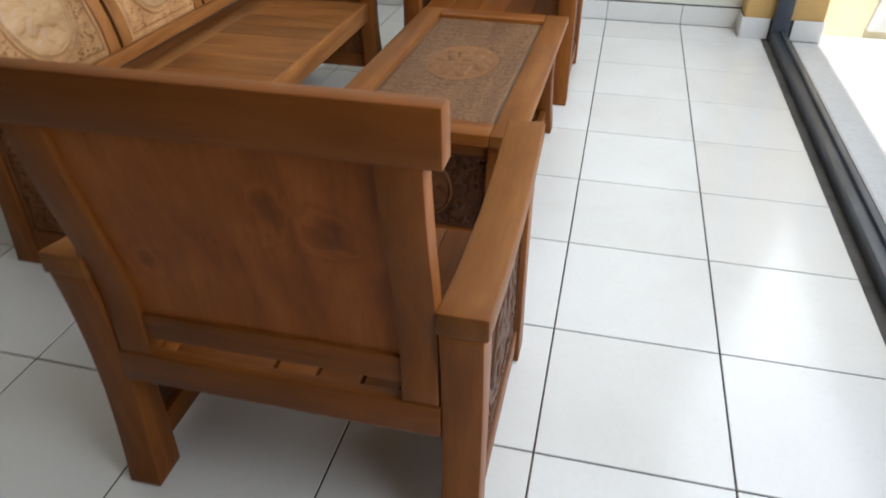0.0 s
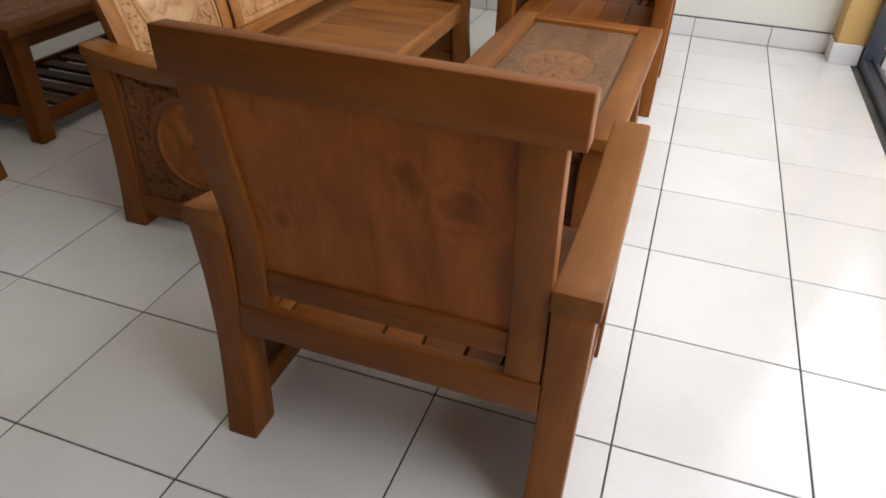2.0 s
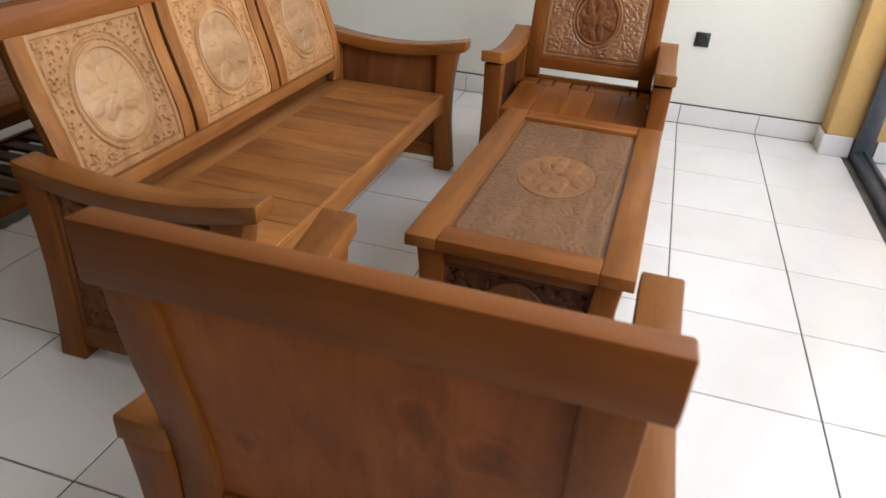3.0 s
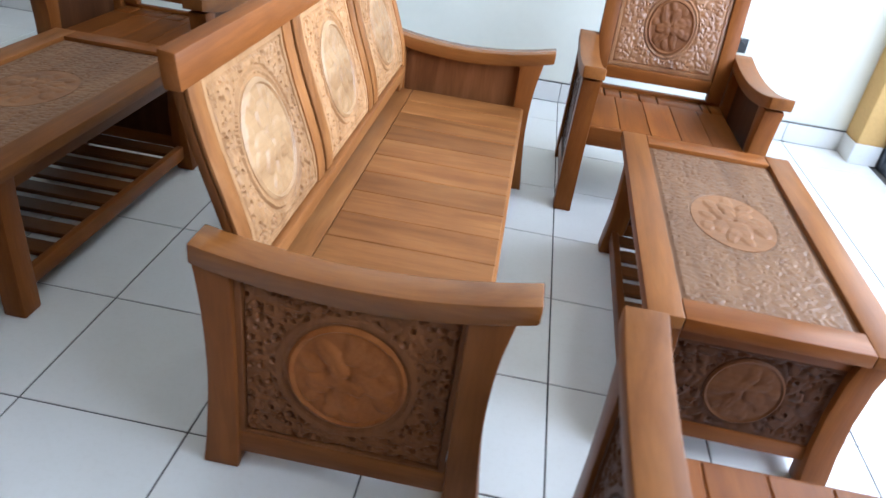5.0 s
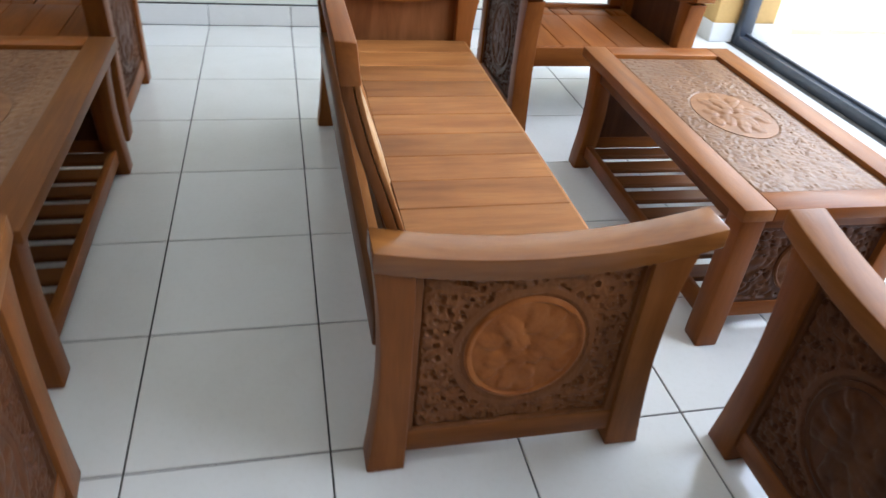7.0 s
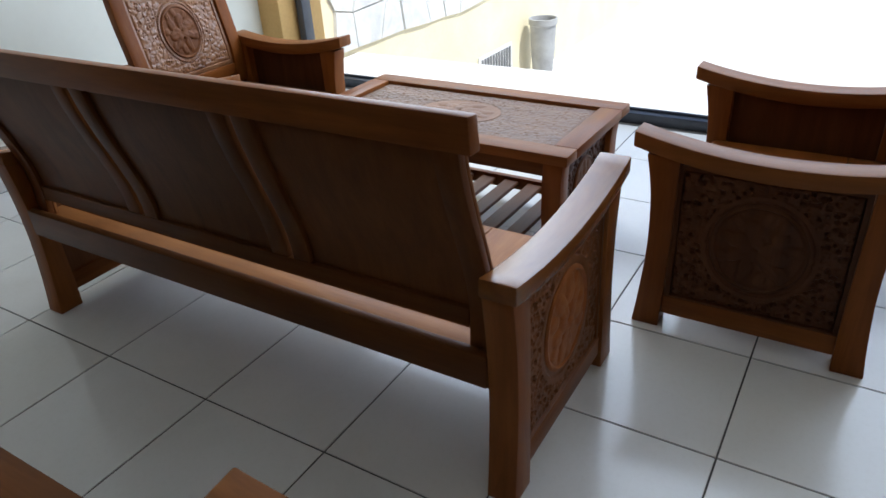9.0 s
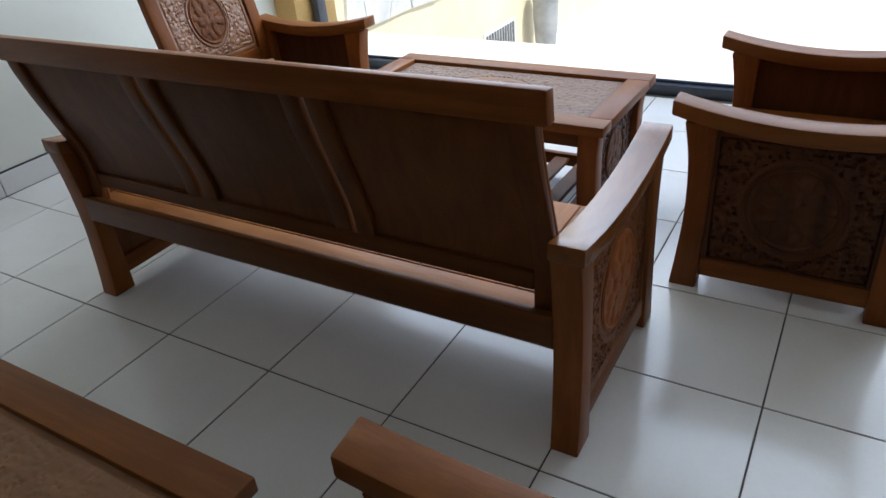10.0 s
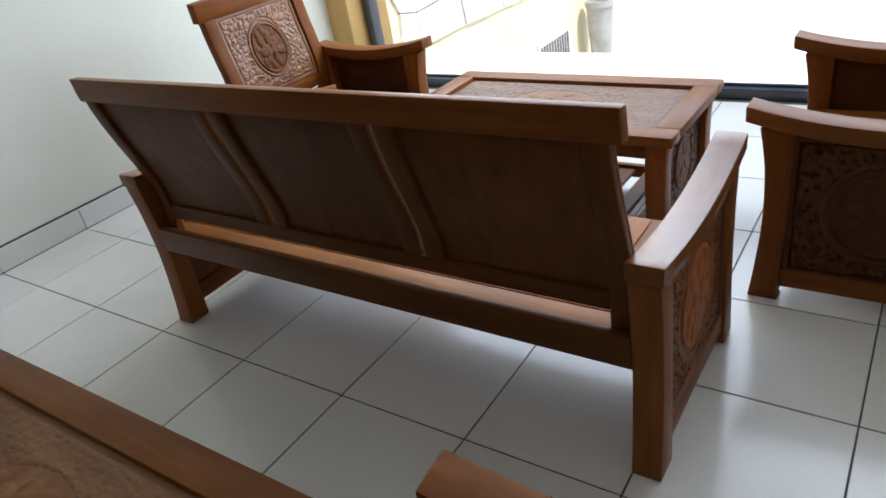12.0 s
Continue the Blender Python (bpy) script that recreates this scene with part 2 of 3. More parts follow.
def eased(bm, width=0.004, segments=2):
    """Softens the sharp edges, as sanding does."""
    bmesh.ops.recalc_face_normals(bm, faces=bm.faces)
    sharp = [e for e in bm.edges if len(e.link_faces) == 2 and e.calc_face_angle(0) > 0.7]
    bmesh.ops.bevel(bm, geom=sharp, offset=width, segments=segments, profile=0.5, affect="EDGES", clamp_overlap=True)
    return bm


def part(name, bm, mat, parent=None, label="", smooth=True):
    me = bpy.data.meshes.new(name)
    bmesh.ops.recalc_face_normals(bm, faces=bm.faces)
    bm.to_mesh(me)
    bm.free()
    me.materials.append(mat)
    if smooth:
        me.polygons.foreach_set("use_smooth", [True] * len(me.polygons))
        me.set_sharp_from_angle(angle=radians(35))
    ob = new(name, me)
    ob.parent = parent
    if label:
        ob["label"] = label
    return ob


def smoothstep(a, b, x):
    t = min(1.0, max(0.0, (x - a) / (b - a)))
    return t * t * (3 - 2 * t)


def scroll(u, v, cell, seed):
    """Height 0..1 of a carved ground of leaves and scrolls."""
    w = noise.noise(Vector((u * 14, v * 14, seed)))
    p = Vector((u / cell + 0.9 * w, v / cell + 0.9 * noise.noise(Vector((u * 14, v * 14, seed + 7))), seed))
    d, _ = noise.voronoi(p)
    vein = 0.5 + 0.5 * math.sin(34 * (d[0] - 0.2) + 5 * w)
    return smoothstep(0.0, 0.32, d[1] - d[0]) * (0.75 + 0.25 * vein)


def pierced(u, v, cell, seed):
    """Height 0..1 of a ground with small drilled pits between leaves."""
    d, _ = noise.voronoi(Vector((u / cell, v / cell, seed)))
    return smoothstep(0.22, 0.42, d[0]) * (0.8 + 0.2 * smoothstep(0.0, 0.2, d[1] - d[0]))


def carved(u, v, cell, seed):
    """Height 0..1 of leaf scrolls with small deep pits between them."""
    d, _ = noise.voronoi(Vector((u / cell, v / cell, seed + 11)))
    return smoothstep(0.17, 0.36, d[0]) * (0.45 + 0.55 * scroll(u, v, cell * 1.7, seed))


@functools.lru_cache(None)
def petals(seed):
    """Petals and leaves of one carved flower: middle, turn, half length, half width, height."""
    rng = random.Random(int(seed * 10) + 3)
    out = []
    for count, middle, long, wide, high in ((9, 0.70, 0.20, 0.14, 0.62), (7, 0.46, 0.23, 0.17, 0.80), (5, 0.22, 0.20, 0.15, 0.95)):
        start = rng.uniform(0, 6.28)
        for k in range(count):
            a = start + 6.283 * (k + rng.uniform(-0.28, 0.28)) / count
            r = middle * rng.uniform(0.88, 1.1)
            out.append((r * math.cos(a), r * math.sin(a), a + rng.uniform(-0.7, 0.7), long * rng.uniform(0.8, 1.15), wide * rng.uniform(0.8, 1.15), high * rng.uniform(0.85, 1.1)))
    return out


def flower(u, v, seed, rim=True):
    """Height 0..1 inside the unit disc: overlapping leaves and petals within a rim."""
    r = math.hypot(u, v)
    best = 0.05
    for x, y, a, long, wide, high in petals(round(seed, 2)):
        du, dv = u - x, v - y
        p, q = (du * math.cos(a) + dv * math.sin(a)) / long, (dv * math.cos(a) - du * math.sin(a)) / wide
        d = p * p + q * q
        if d < 1:
            best = max(best, high * (0.35 + 0.65 * math.sqrt(1 - d)) * (1 - 0.22 * math.exp(-(q / 0.12) ** 2)))
    if rim:
        best = max(best * (1 - smoothstep(0.84, 0.9, r)), 0.8 * (1 - smoothstep(0.0, 0.05, abs(r - 0.94))))
    return best


def relief(place, w, h, step, height, thick, keep=None):
    """A closed board. place(u, v, d) puts a spot of the board in the thing, d outwards; height(u, v) is the relief; keep limits its outline."""
    bm = bmesh.new()
    nu, nv = max(2, round(w / step)), max(2, round(h / step))
    grid = {}
    for i in range(nu + 1):
        for j in range(nv + 1):
            u, v = -w / 2 + w * i / nu, -h / 2 + h * j / nv
            if keep:
                k = max(1.0, math.hypot(u / (w / 2), v / (h / 2)) / max(abs(u / (w / 2)), abs(v / (h / 2)), 1e-6))
                u, v = u / k, v / k
            grid[i, j] = (bm.verts.new(place(u, v, height(u, v))), u, v)
    for i in range(nu):
        for j in range(nv):
            bm.faces.new([grid[q][0] for q in ((i, j), (i + 1, j), (i + 1, j + 1), (i, j + 1))])
    rim = [(i, 0) for i in range(nu)] + [(nu, j) for j in range(nv)] + [(i, nv) for i in range(nu, 0, -1)] + [(0, j) for j in range(nv, 0, -1)]
    back = [bm.verts.new(place(grid[q][1], grid[q][2], -thick)) for q in rim]
    for k, q in enumerate(rim):
        k2 = (k + 1) % len(rim)
        bm.faces.new((grid[q][0], back[k], back[k2], grid[rim[k2]][0]))
    # the plain back, row by row, so that it follows a bowed board
    inner = {q: b for q, b in zip(rim, back)}
    for i in range(nu + 1):
        for j in (0, nv):
            inner[i, j] = inner.get((i, j)) or back[0]
    rows = sorted({j for _, j in rim})
    for j, j2 in zip(rows, rows[1:]):
        a, c, d, e = inner[0, j], inner[nu, j], inner[nu, j2], inner[0, j2]
        extra = [inner[i, 0] for i in range(1, nu)] if j == 0 else []
        extra2 = [inner[i, nv] for i in range(nu - 1, 0, -1)] if j2 == nv else []
        bm.faces.new([a, *extra, c, d, *extra2, e])
    return bm


# ---- seats: armchairs and the long bench share one build ----
D0 = 0.312                     # half the depth over the arms
BACK = ((0.32, 0.036), (0.42, 0.038), (0.47, 0.037), (0.52, 0.031), (0.60, 0.013), (0.68, -0.007), (0.76, -0.022), (0.81, -0.028), (0.87, -0.032))

BENCH_BACK = ((0.32, 0.066), (0.42, 0.072), (0.47, 0.069), (0.52, 0.060), (0.60, 0.034), (0.68, 0.006), (0.76, -0.017), (0.81, -0.026), (0.87, -0.032))


def lean(rows, z):
    """Depth of a bowed backrest at height z."""
    for (z0, s0), (z1, s1) in zip(rows, rows[1:]):
        if z <= z1:
            return s0 + (s1 - s0) * (z - z0) / (z1 - z0) - D0
    return rows[-1][1] - D0


def curve(pairs):
    """(z, depth) pairs to points in the (y, z) plane, rounded off between them."""
    out = []
    n = len(pairs)
    for i in range(n - 1):
        p0, p1, p2, p3 = (pairs[max(0, min(n - 1, i + k))] for k in (-1, 0, 1, 2))
        for t in (0, 0.25, 0.5, 0.75):
            f = [0.5 * (2 * b + (c - a) * t + (2 * a - 5 * b + 4 * c - d) * t * t + (3 * b - a - 3 * c + d) * t ** 3) for a, b, c, d in zip(p0, p1, p2, p3)]
            out.append((f[1] - D0, f[0]))
    out.append((pairs[-1][1] - D0, pairs[-1][0]))
    return out


def seat_thing(name, width, modules, panel_mat, medal_mat, back_mat, seat_mats, seed):
    top = new(name)
    half = width / 2

    def back_at(z):
        return lean(BACK if modules == 1 else BENCH_BACK, z)
    legs = teak if modules == 1 else frame_teak
    front_out = curve(((0.0, 0.592), (0.1, 0.580), (0.25, 0.568), (0.4, 0.571), (0.515, 0.589)))
    front_in = curve(((0.0, 0.516), (0.1, 0.512), (0.25, 0.507), (0.4, 0.505), (0.515, 0.504)))
    rear_out = curve(((0.0, 0.000), (0.1, 0.011), (0.25, 0.020), (0.4, 0.015), (0.515, 0.002)))
    rear_in = curve(((0.0, 0.077), (0.1, 0.079), (0.25, 0.079), (0.4, 0.077), (0.515, 0.074)))
    arm_s = [i / 14 * 0.624 for i in range(15)]
    rear_z, front_z = (0.556, 0.574) if modules == 1 else (0.551, 0.562)
    arm_top = [(s - D0, rear_z + (front_z - rear_z) * s / 0.624 - 0.036 * (1 - ((s - D0) / D0) ** 2)) for s in arm_s]
    arm_low = [(y, z - 0.042 - 0.004 * (1 - (y / D0) ** 2)) for y, z in arm_top]
    for side in (-1, 1):
        a, b = sorted((side * half, side * (half - 0.067)))
        part("front_leg", eased(ribbon(front_out, front_in, a, b), 0.004), legs[2], top)
        part("rear_leg", eased(ribbon(rear_in, rear_out, a, b), 0.004), legs[2], top)
        a, b = sorted((side * (half + 0.007), side * (half - 0.071)))
        part("arm", eased(ribbon(arm_top, arm_low, a, b), 0.005, 2), satin if modules == 1 else polished, top)
        face = half - 0.014

        def place(u, v, d, side=side, face=face):
            return (side * (face + d), u * -side - 0.019, v + 0.294)

        def ground(u, v):
            r = math.hypot(u / 0.126, v / 0.134)
            edge = min(0.214 - abs(u), 0.198 - abs(v))
            if edge < 0.012:
                return 0.0035
            if r < 1:
                return -0.002
            if r < 1.12:
                return 0.001
            return -0.008 + 0.010 * pierced(u, v, 0.0172, seed) * (0.7 + 0.3 * scroll(u, v, 0.03, seed)) * smoothstep(0.012, 0.018, edge)
        # Armchair sides hold shade in their colour; the bench has a lighter copy.
        panel = part("side_panel", relief(place, 0.432, 0.400, 0.0031, ground, 0.018), shaded_field if modules == 1 else bench_field, top, "dark carved panel with pierced leaf ground, shade added to colour on armchairs")

        def place2(u, v, d, side=side, face=face):
            return (side * (face + d - 0.003), u * -side - 0.017, v + 0.296)
        # Armchair side medallions share the panel's shade-darkened colour.
        part("medallion", relief(place2, 0.236, 0.252, 0.0048, lambda u, v: 0.003 + 0.008 * flower(u / 0.118, v / 0.126, seed), 0.006, keep=True), shaded_field if modules == 1 else bench_bloom, panel, "raised oval carved medallion")
        a, b = sorted((side * (half - 0.008), side * (half - 0.045)))
        part("side_rail", eased(boxed(a, b, 0.076 - D0, 0.514 - D0, 0.044, 0.102), 0.004), legs[1], top)

    inner = half - 0.067
    part("front_rail", eased(boxed(-inner, inner, 0.515 - D0, 0.546 - D0, 0.262, 0.336), 0.005), seat_mats[0], top)
    # The bench's rail, turned from the window, has its shade in the colour.
    part("rear_rail", eased(boxed(-inner, inner, 0.014 - D0, 0.040 - D0, 0.284, 0.352 if modules == 1 else 0.364), 0.004), teak[0] if modules == 1 else shaded_teak[0], top)
    rear = 0.15 if modules == 1 else 0.120
    # the strip of seat behind the backrest; short pieces with open joints on the armchairs
    cuts = (0.0, 0.09, 0.15, 0.475, 0.61, 0.75, 0.87, 1.0) if modules == 1 else (0.0, 1.0)
    for c0, c1 in zip(cuts, cuts[1:]):
        a, b = (-inner + 0.001 + (2 * inner - 0.002) * c for c in (c0, c1))
        part("rear_seat_board", eased(boxed(a + 0.003 * (c0 > 0), b - 0.003 * (c1 < 1), 0.041 - D0, rear - 0.001 - D0, 0.318, 0.338), 0.003), teak[0] if modules == 1 else honey[0], top)
    if modules == 1:
        part("ledger", boxed(-inner + 0.03, inner - 0.03, 0.0405 - D0, rear - 0.002 - D0, 0.296, 0.3155), teak[0], top, smooth=False)
    for side in (-1, 1):
        a, b = sorted((side * (inner - 0.002), side * (inner - 0.028)))
        part("seat_bearer", eased(boxed(a, b, 0.052 - D0, 0.514 - D0, 0.25, 0.3175), 0.003), teak[1], top)

    # seat boards, front to back
    count = 5 if modules == 1 else 12
    w = (2 * inner - 0.004) / count
    shared = None
    for k in range(count):
        x = -inner + 0.002 + w * (k + 0.5)
        if shared is None:
            shared = part("seat_board", eased(boxed(-w / 2 + 0.0008, w / 2 - 0.0008, rear - D0, 0.538 - D0, 0.319, 0.339), 0.0025, 1), seat_mats[1], top)
            ob = shared
        else:
            ob = new("seat_board", shared.data)
            ob.parent = top
        ob.location.x = x

    # backrest
    reach = half - 0.070
    step = 2 * reach / modules
    crown = 0.880 if modules == 1 else 0.868
    over, proud = (0.046, 0.019) if modules == 1 else (0.046, 0.011)
    part("top_rail", eased(ribbon([(back_at(z) + proud, z) for z in (0.800, 0.83, crown - 0.004)], [(back_at(z) - 0.022, z) for z in (0.800, 0.83, crown)], -half + over, half - over), 0.005, 2), teak[0] if modules == 1 else frame_teak[0], top)
    if modules > 1:
        low = [0.395, 0.405, 0.42, 0.4375]
        # Rail split in two: honey on the lit front, shade coloured in behind.
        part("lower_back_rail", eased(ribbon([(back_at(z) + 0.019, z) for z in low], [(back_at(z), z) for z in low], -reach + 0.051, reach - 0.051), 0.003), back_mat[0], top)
        part("rear_lower_rail", eased(ribbon([(back_at(z) - 0.001, z) for z in low], [(back_at(z) - 0.020, z) for z in low], -reach + 0.051, reach - 0.051), 0.003), shaded_teak[0], top)
    for k in range(modules):
        x0, x1 = -reach + k * step, -reach + (k + 1) * step
        if k:
            x0 += 0.008
        if k < modules - 1:
            x1 -= 0.008
        st = 0.060 if modules == 1 else 0.050
        for a, b in ((x0, x0 + st), (x1 - st, x1)):
            foot = (0.3525 if modules == 1 else 0.3395) if abs(a + reach) < 0.001 or abs(b - reach) < 0.001 else (0.39 if modules == 1 else 0.4385)
            zs = [foot + (0.812 - foot) * i / 12 for i in range(13)]
            front, thin = (0.018, 0.020) if modules == 1 else (0.009, 0.021)
            if modules == 1:
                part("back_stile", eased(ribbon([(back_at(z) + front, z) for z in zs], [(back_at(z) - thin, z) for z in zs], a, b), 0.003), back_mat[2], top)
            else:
                # Stile halves differ only by light: bright front copy, shaded rear copy.
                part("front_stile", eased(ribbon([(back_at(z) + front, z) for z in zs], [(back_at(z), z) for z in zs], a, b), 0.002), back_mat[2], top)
                part("back_stile", eased(ribbon([(back_at(z) - 0.001, z) for z in zs], [(back_at(z) - thin, z) for z in zs], a, b), 0.003), shaded_teak[2], top)
        if modules == 1:
            low = [0.388, 0.405, 0.42, 0.439]
            part("lower_back_rail", eased(ribbon([(back_at(z) + 0.016, z) for z in low], [(back_at(z) - 0.016, z) for z in low], x0 + st, x1 - st), 0.003), back_mat[0], top)
        pw, ph, cx, cz = x1 - x0 - 2 * st + 0.004, 0.366, (x0 + x1) / 2, 0.621

        def place3(u, v, d, cx=cx, cz=cz):
            return (cx - u, back_at(cz + v) + 0.004 + d, cz + v)
        mu, mv = (0.092, 0.108) if modules == 1 else (0.115, 0.122)

        def ground3(u, v, pw=pw, ph=ph, mu=mu, mv=mv, k=k):
            r = math.hypot(u / (mu * 1.07), v / (mv * 1.07))
            edge = min(pw / 2 - abs(u), ph / 2 - abs(v))
            if edge < 0.02:
                return 0.002 if edge > 0.006 else -0.002
            if r < 1:
                return -0.001
            if r < 1.13:
                return 0.003 if r < 1.06 else -0.003
            if modules == 1:
                return -0.003 + 0.006 * carved(u, v, 0.0150, seed) * smoothstep(0.02, 0.026, edge)
            return -0.005 + 0.009 * pierced(u, v, 0.0135, seed + 3 * k) * (0.75 + 0.25 * scroll(u, v, 0.03, seed + k)) * smoothstep(0.02, 0.026, edge)
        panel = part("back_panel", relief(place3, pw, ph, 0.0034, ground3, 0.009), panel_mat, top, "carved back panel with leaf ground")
        board = [cz - ph / 2 + ph * i / 10 for i in range(11)]
        # On the bench this board is coloured for the shade behind it.
        part("back_board", ribbon([(back_at(z) - 0.0045, z) for z in board], [(back_at(z) - 0.009, z) for z in board], cx - pw / 2, cx + pw / 2), knotted if modules == 1 else shaded_teak[2], top, "plain board behind the carving")

        def place4(u, v, d, cx=cx, cz=cz):
            return (cx - u, back_at(cz + v) + 0.002 + d, cz + v)
        part("medallion", relief(place4, 2 * mu, 2 * mv, 0.0042, lambda u, v: 0.003 + (0.009 if modules == 1 else 0.0065) * flower(u / mu, v / mv, seed + k), 0.004, keep=True), medal_mat, panel, "raised oval carved medallion")
    return top


chair = seat_thing("armchair", 0.70, 1, hazed_field, bloom, teak, teak, 1.0)
tagged(chair, "brown teak armchair with carved side panels, beside the coffee table", "armchair", "carved teak armchairs")
chair.matrix_basis = pose(-0.421, 0.053, 0)
mates = [
    (pose(-0.456, 2.10, 0, 0, 0, 180), "brown teak armchair with carved back panel, against the cream wall"),
    (pose(-2.404, 0.111, 0, 0, 0, 4.5), "brown teak armchair of the second set, behind the long bench"),
    (pose(-2.54, 2.11, 0, 0, 0, 180), "brown teak armchair facing the second coffee table"),
]
for m, text in mates:
    tagged(copy_thing(chair, m), text)
bench = seat_thing("bench", 1.66, 3, lit_field, lit_bloom, honey, honey, 4.0)
tagged(bench, "three-seat teak bench with carved back panels and open gap above seat", "bench")
bench.matrix_basis = pose(-1.222, 1.165, 0, 0, 0, -90)


# ---- coffee tables ----
def coffee_table():
    top = new("coffee_table")
    hx, hy, zt = 0.27, 0.523, 0.427
    b = 0.078
    for x in (-1, 1):
        a, c = sorted((x * hx, x * (hx - b)))
        part("side_board", eased(boxed(a, c, -hy, hy, zt - 0.032, zt), 0.003, 2), satin, top)
    for y in (-1, 1):
        a, c = sorted((y * hy, y * (hy - b)))
        part("end_board", eased(boxed(-hx + b + 0.001, hx - b - 0.001, a, c, zt - 0.032, zt), 0.003, 2), teak[0], top)
    w, h = 2 * (hx - b) + 0.004, 2 * (hy - b) + 0.004

    def ground(u, v):
        r = math.hypot(u / 0.118, v / 0.165)
        edge = min(w / 2 - abs(u), h / 2 - abs(v))
        if edge < 0.014:
            return -0.006
        if r < 0.97:
            return -0.004
        return -0.004 + 0.0036 * carved(u, v, 0.0150, 2.0) * smoothstep(0.014, 0.020, edge)
    panel = part("carved_top", relief(lambda u, v, d: (u, v, zt - 0.008 + d), w, h, 0.0038, ground, 0.014), top_field, top, "recessed carved top panel with leaf ground")
    part("medallion", relief(lambda u, v, d: (u, v, zt - 0.011 + d), 0.22, 0.31, 0.0045, lambda u, v: 0.0005 + 0.0065 * flower(u / 0.11, v / 0.155, 1.3, False), 0.004, keep=True), top_bloom, panel, "raised oval carved flower")
    out = [(0.0, 0.252), (0.05, 0.249), (0.12, 0.243), (0.22, 0.239), (0.32, 0.241), (0.395, 0.248)]
    for x in (-1, 1):
        for y in (-1, 1):
            bm = bmesh.new()
            rows = []
            for z, o in out:
                xi, yi = x * (o - 0.062), y * (hy - 0.27 + o - 0.066)
                xo, yo = x * o, y * (hy - 0.27 + o)
                rows.append([bm.verts.new(p) for p in ((xi, yi, z), (xo, yi, z), (xo, yo, z), (xi, yo, z))])
            for p, q in zip(rows, rows[1:]):
                for i in range(4):
                    bm.faces.new((p[i], p[(i + 1) % 4], q[(i + 1) % 4], q[i]))
            bm.faces.new(rows[0])
            bm.faces.new(rows[-1])
            part("leg", eased(bm, 0.007), teak[2], top)
    ex, ey = 0.186, hy - 0.045
    for y in (-1, 1):
        a, c = sorted((y * ey, y * (ey - 0.026)))
        part("end_apron", eased(boxed(-ex, ex, a, c, 0.345, 0.394), 0.003), teak[0], top)
        part("end_rail", eased(boxed(-ex, ex, a, c, 0.075, 0.118), 0.004), teak[0], top)

        def place(u, v, d, y=y):
            return (u * -y, y * (ey - 0.008 + d), v + 0.2315)

        def ground2(u, v):
            r = math.hypot(u / 0.092, v / 0.098)
            edge = min(0.186 - abs(u), 0.1135 - abs(v))
            if edge < 0.01:
                return 0.003
            if r < 1:
                return -0.001
            return -0.006 + 0.009 * carved(u, v, 0.018, 5.0)
        panel = part("end_panel", relief(place, 0.372, 0.227, 0.0042, ground2, 0.012), shaded_field, top, "dark carved end panel")

        def place2(u, v, d, y=y):
            return (u * -y, y * (ey - 0.010 + d), v + 0.2315)
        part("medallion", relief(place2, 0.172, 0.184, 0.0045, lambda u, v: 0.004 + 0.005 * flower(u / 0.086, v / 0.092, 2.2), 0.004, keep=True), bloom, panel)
    sy = hy - 0.27 + 0.175
    for x in (-1, 1):
        a, c = sorted((x * 0.228, x * 0.204))
        # Side aprons coloured for the shade beneath the tabletop.
        part("side_apron", eased(boxed(a, c, -sy, sy, 0.335, 0.394), 0.003), shaded_teak[1], top)
        part("shelf_rail", eased(boxed(a, c, -sy, sy, 0.050, 0.100), 0.004), teak[1], top)
    slat = None
    for k in range(9):
        if slat is None:
            # Slats darkened to stand for the shade under the table.
            slat = part("shelf_slat", eased(boxed(-0.203, 0.203, -0.030, 0.030, 0.072, 0.088), 0.003, 1), shaded_teak[0], top)
            ob = slat
        else:
            ob = new("shelf_slat", slat.data)
            ob.parent = top
        ob.location.y = -0.40 + 0.1 * k
    return top


table = coffee_table()
tagged(table, "teak coffee table with carved top and slatted lower shelf", "coffee table", "carved coffee tables")
table.matrix_basis = pose(-0.396, 1.10, 0, 0, 0, -1.1)
tagged(copy_thing(table, pose(-2.405, 1.15, 0)), "teak coffee table of the second set, brown carved top")


# ---- room ----
def structure(name, bm, mat, label, smooth=False):
    return tagged(part(name, bm, mat, None, "", smooth), label, name.split("_")[0], kind="structure")


X0, X1, Y0, Y1, H = -8.0, 0.80, -6.6, 3.11, 3.3
floor = structure("floor", boxed(X0 - 0.2, 0.95, Y0 - 0.2, Y1 + 0.2, -0.15, -0.0025), grout, "white ceramic tile floor with thin dark grout joints")
structure("wall_north", boxed(X0 - 0.2, 0.70, Y1, Y1 + 0.2, -0.15, H), cream, "cream painted plaster wall behind the armchairs")
# Unseen shell: walls placed and coloured to limit fill, ceiling to lift it.
structure("wall_west", boxed(X0 - 0.2, X0, Y0, Y1, -0.15, H), low_bounce_wall, "unseen dark brown wall, added to cut bounced light")
structure("wall_south", boxed(X0 - 0.2, 1.0, Y0 - 0.2, Y0, -0.15, H), ochre, "unseen ochre wall, added to close the room and hold back light")
structure("ceiling", boxed(X0 - 0.2, 1.15, Y0 - 0.2, Y1 + 0.2, H, H + 0.15), white_paint, "unseen flat white ceiling, added to bounce daylight down")
# Unseen wall whose end sets how much daylight enters from the south.
structure("wall_east", boxed(0.80, 1.05, Y0, -1.3, -0.15, 2.9), ochre, "unseen ochre wall, added to close the room and hold back light")
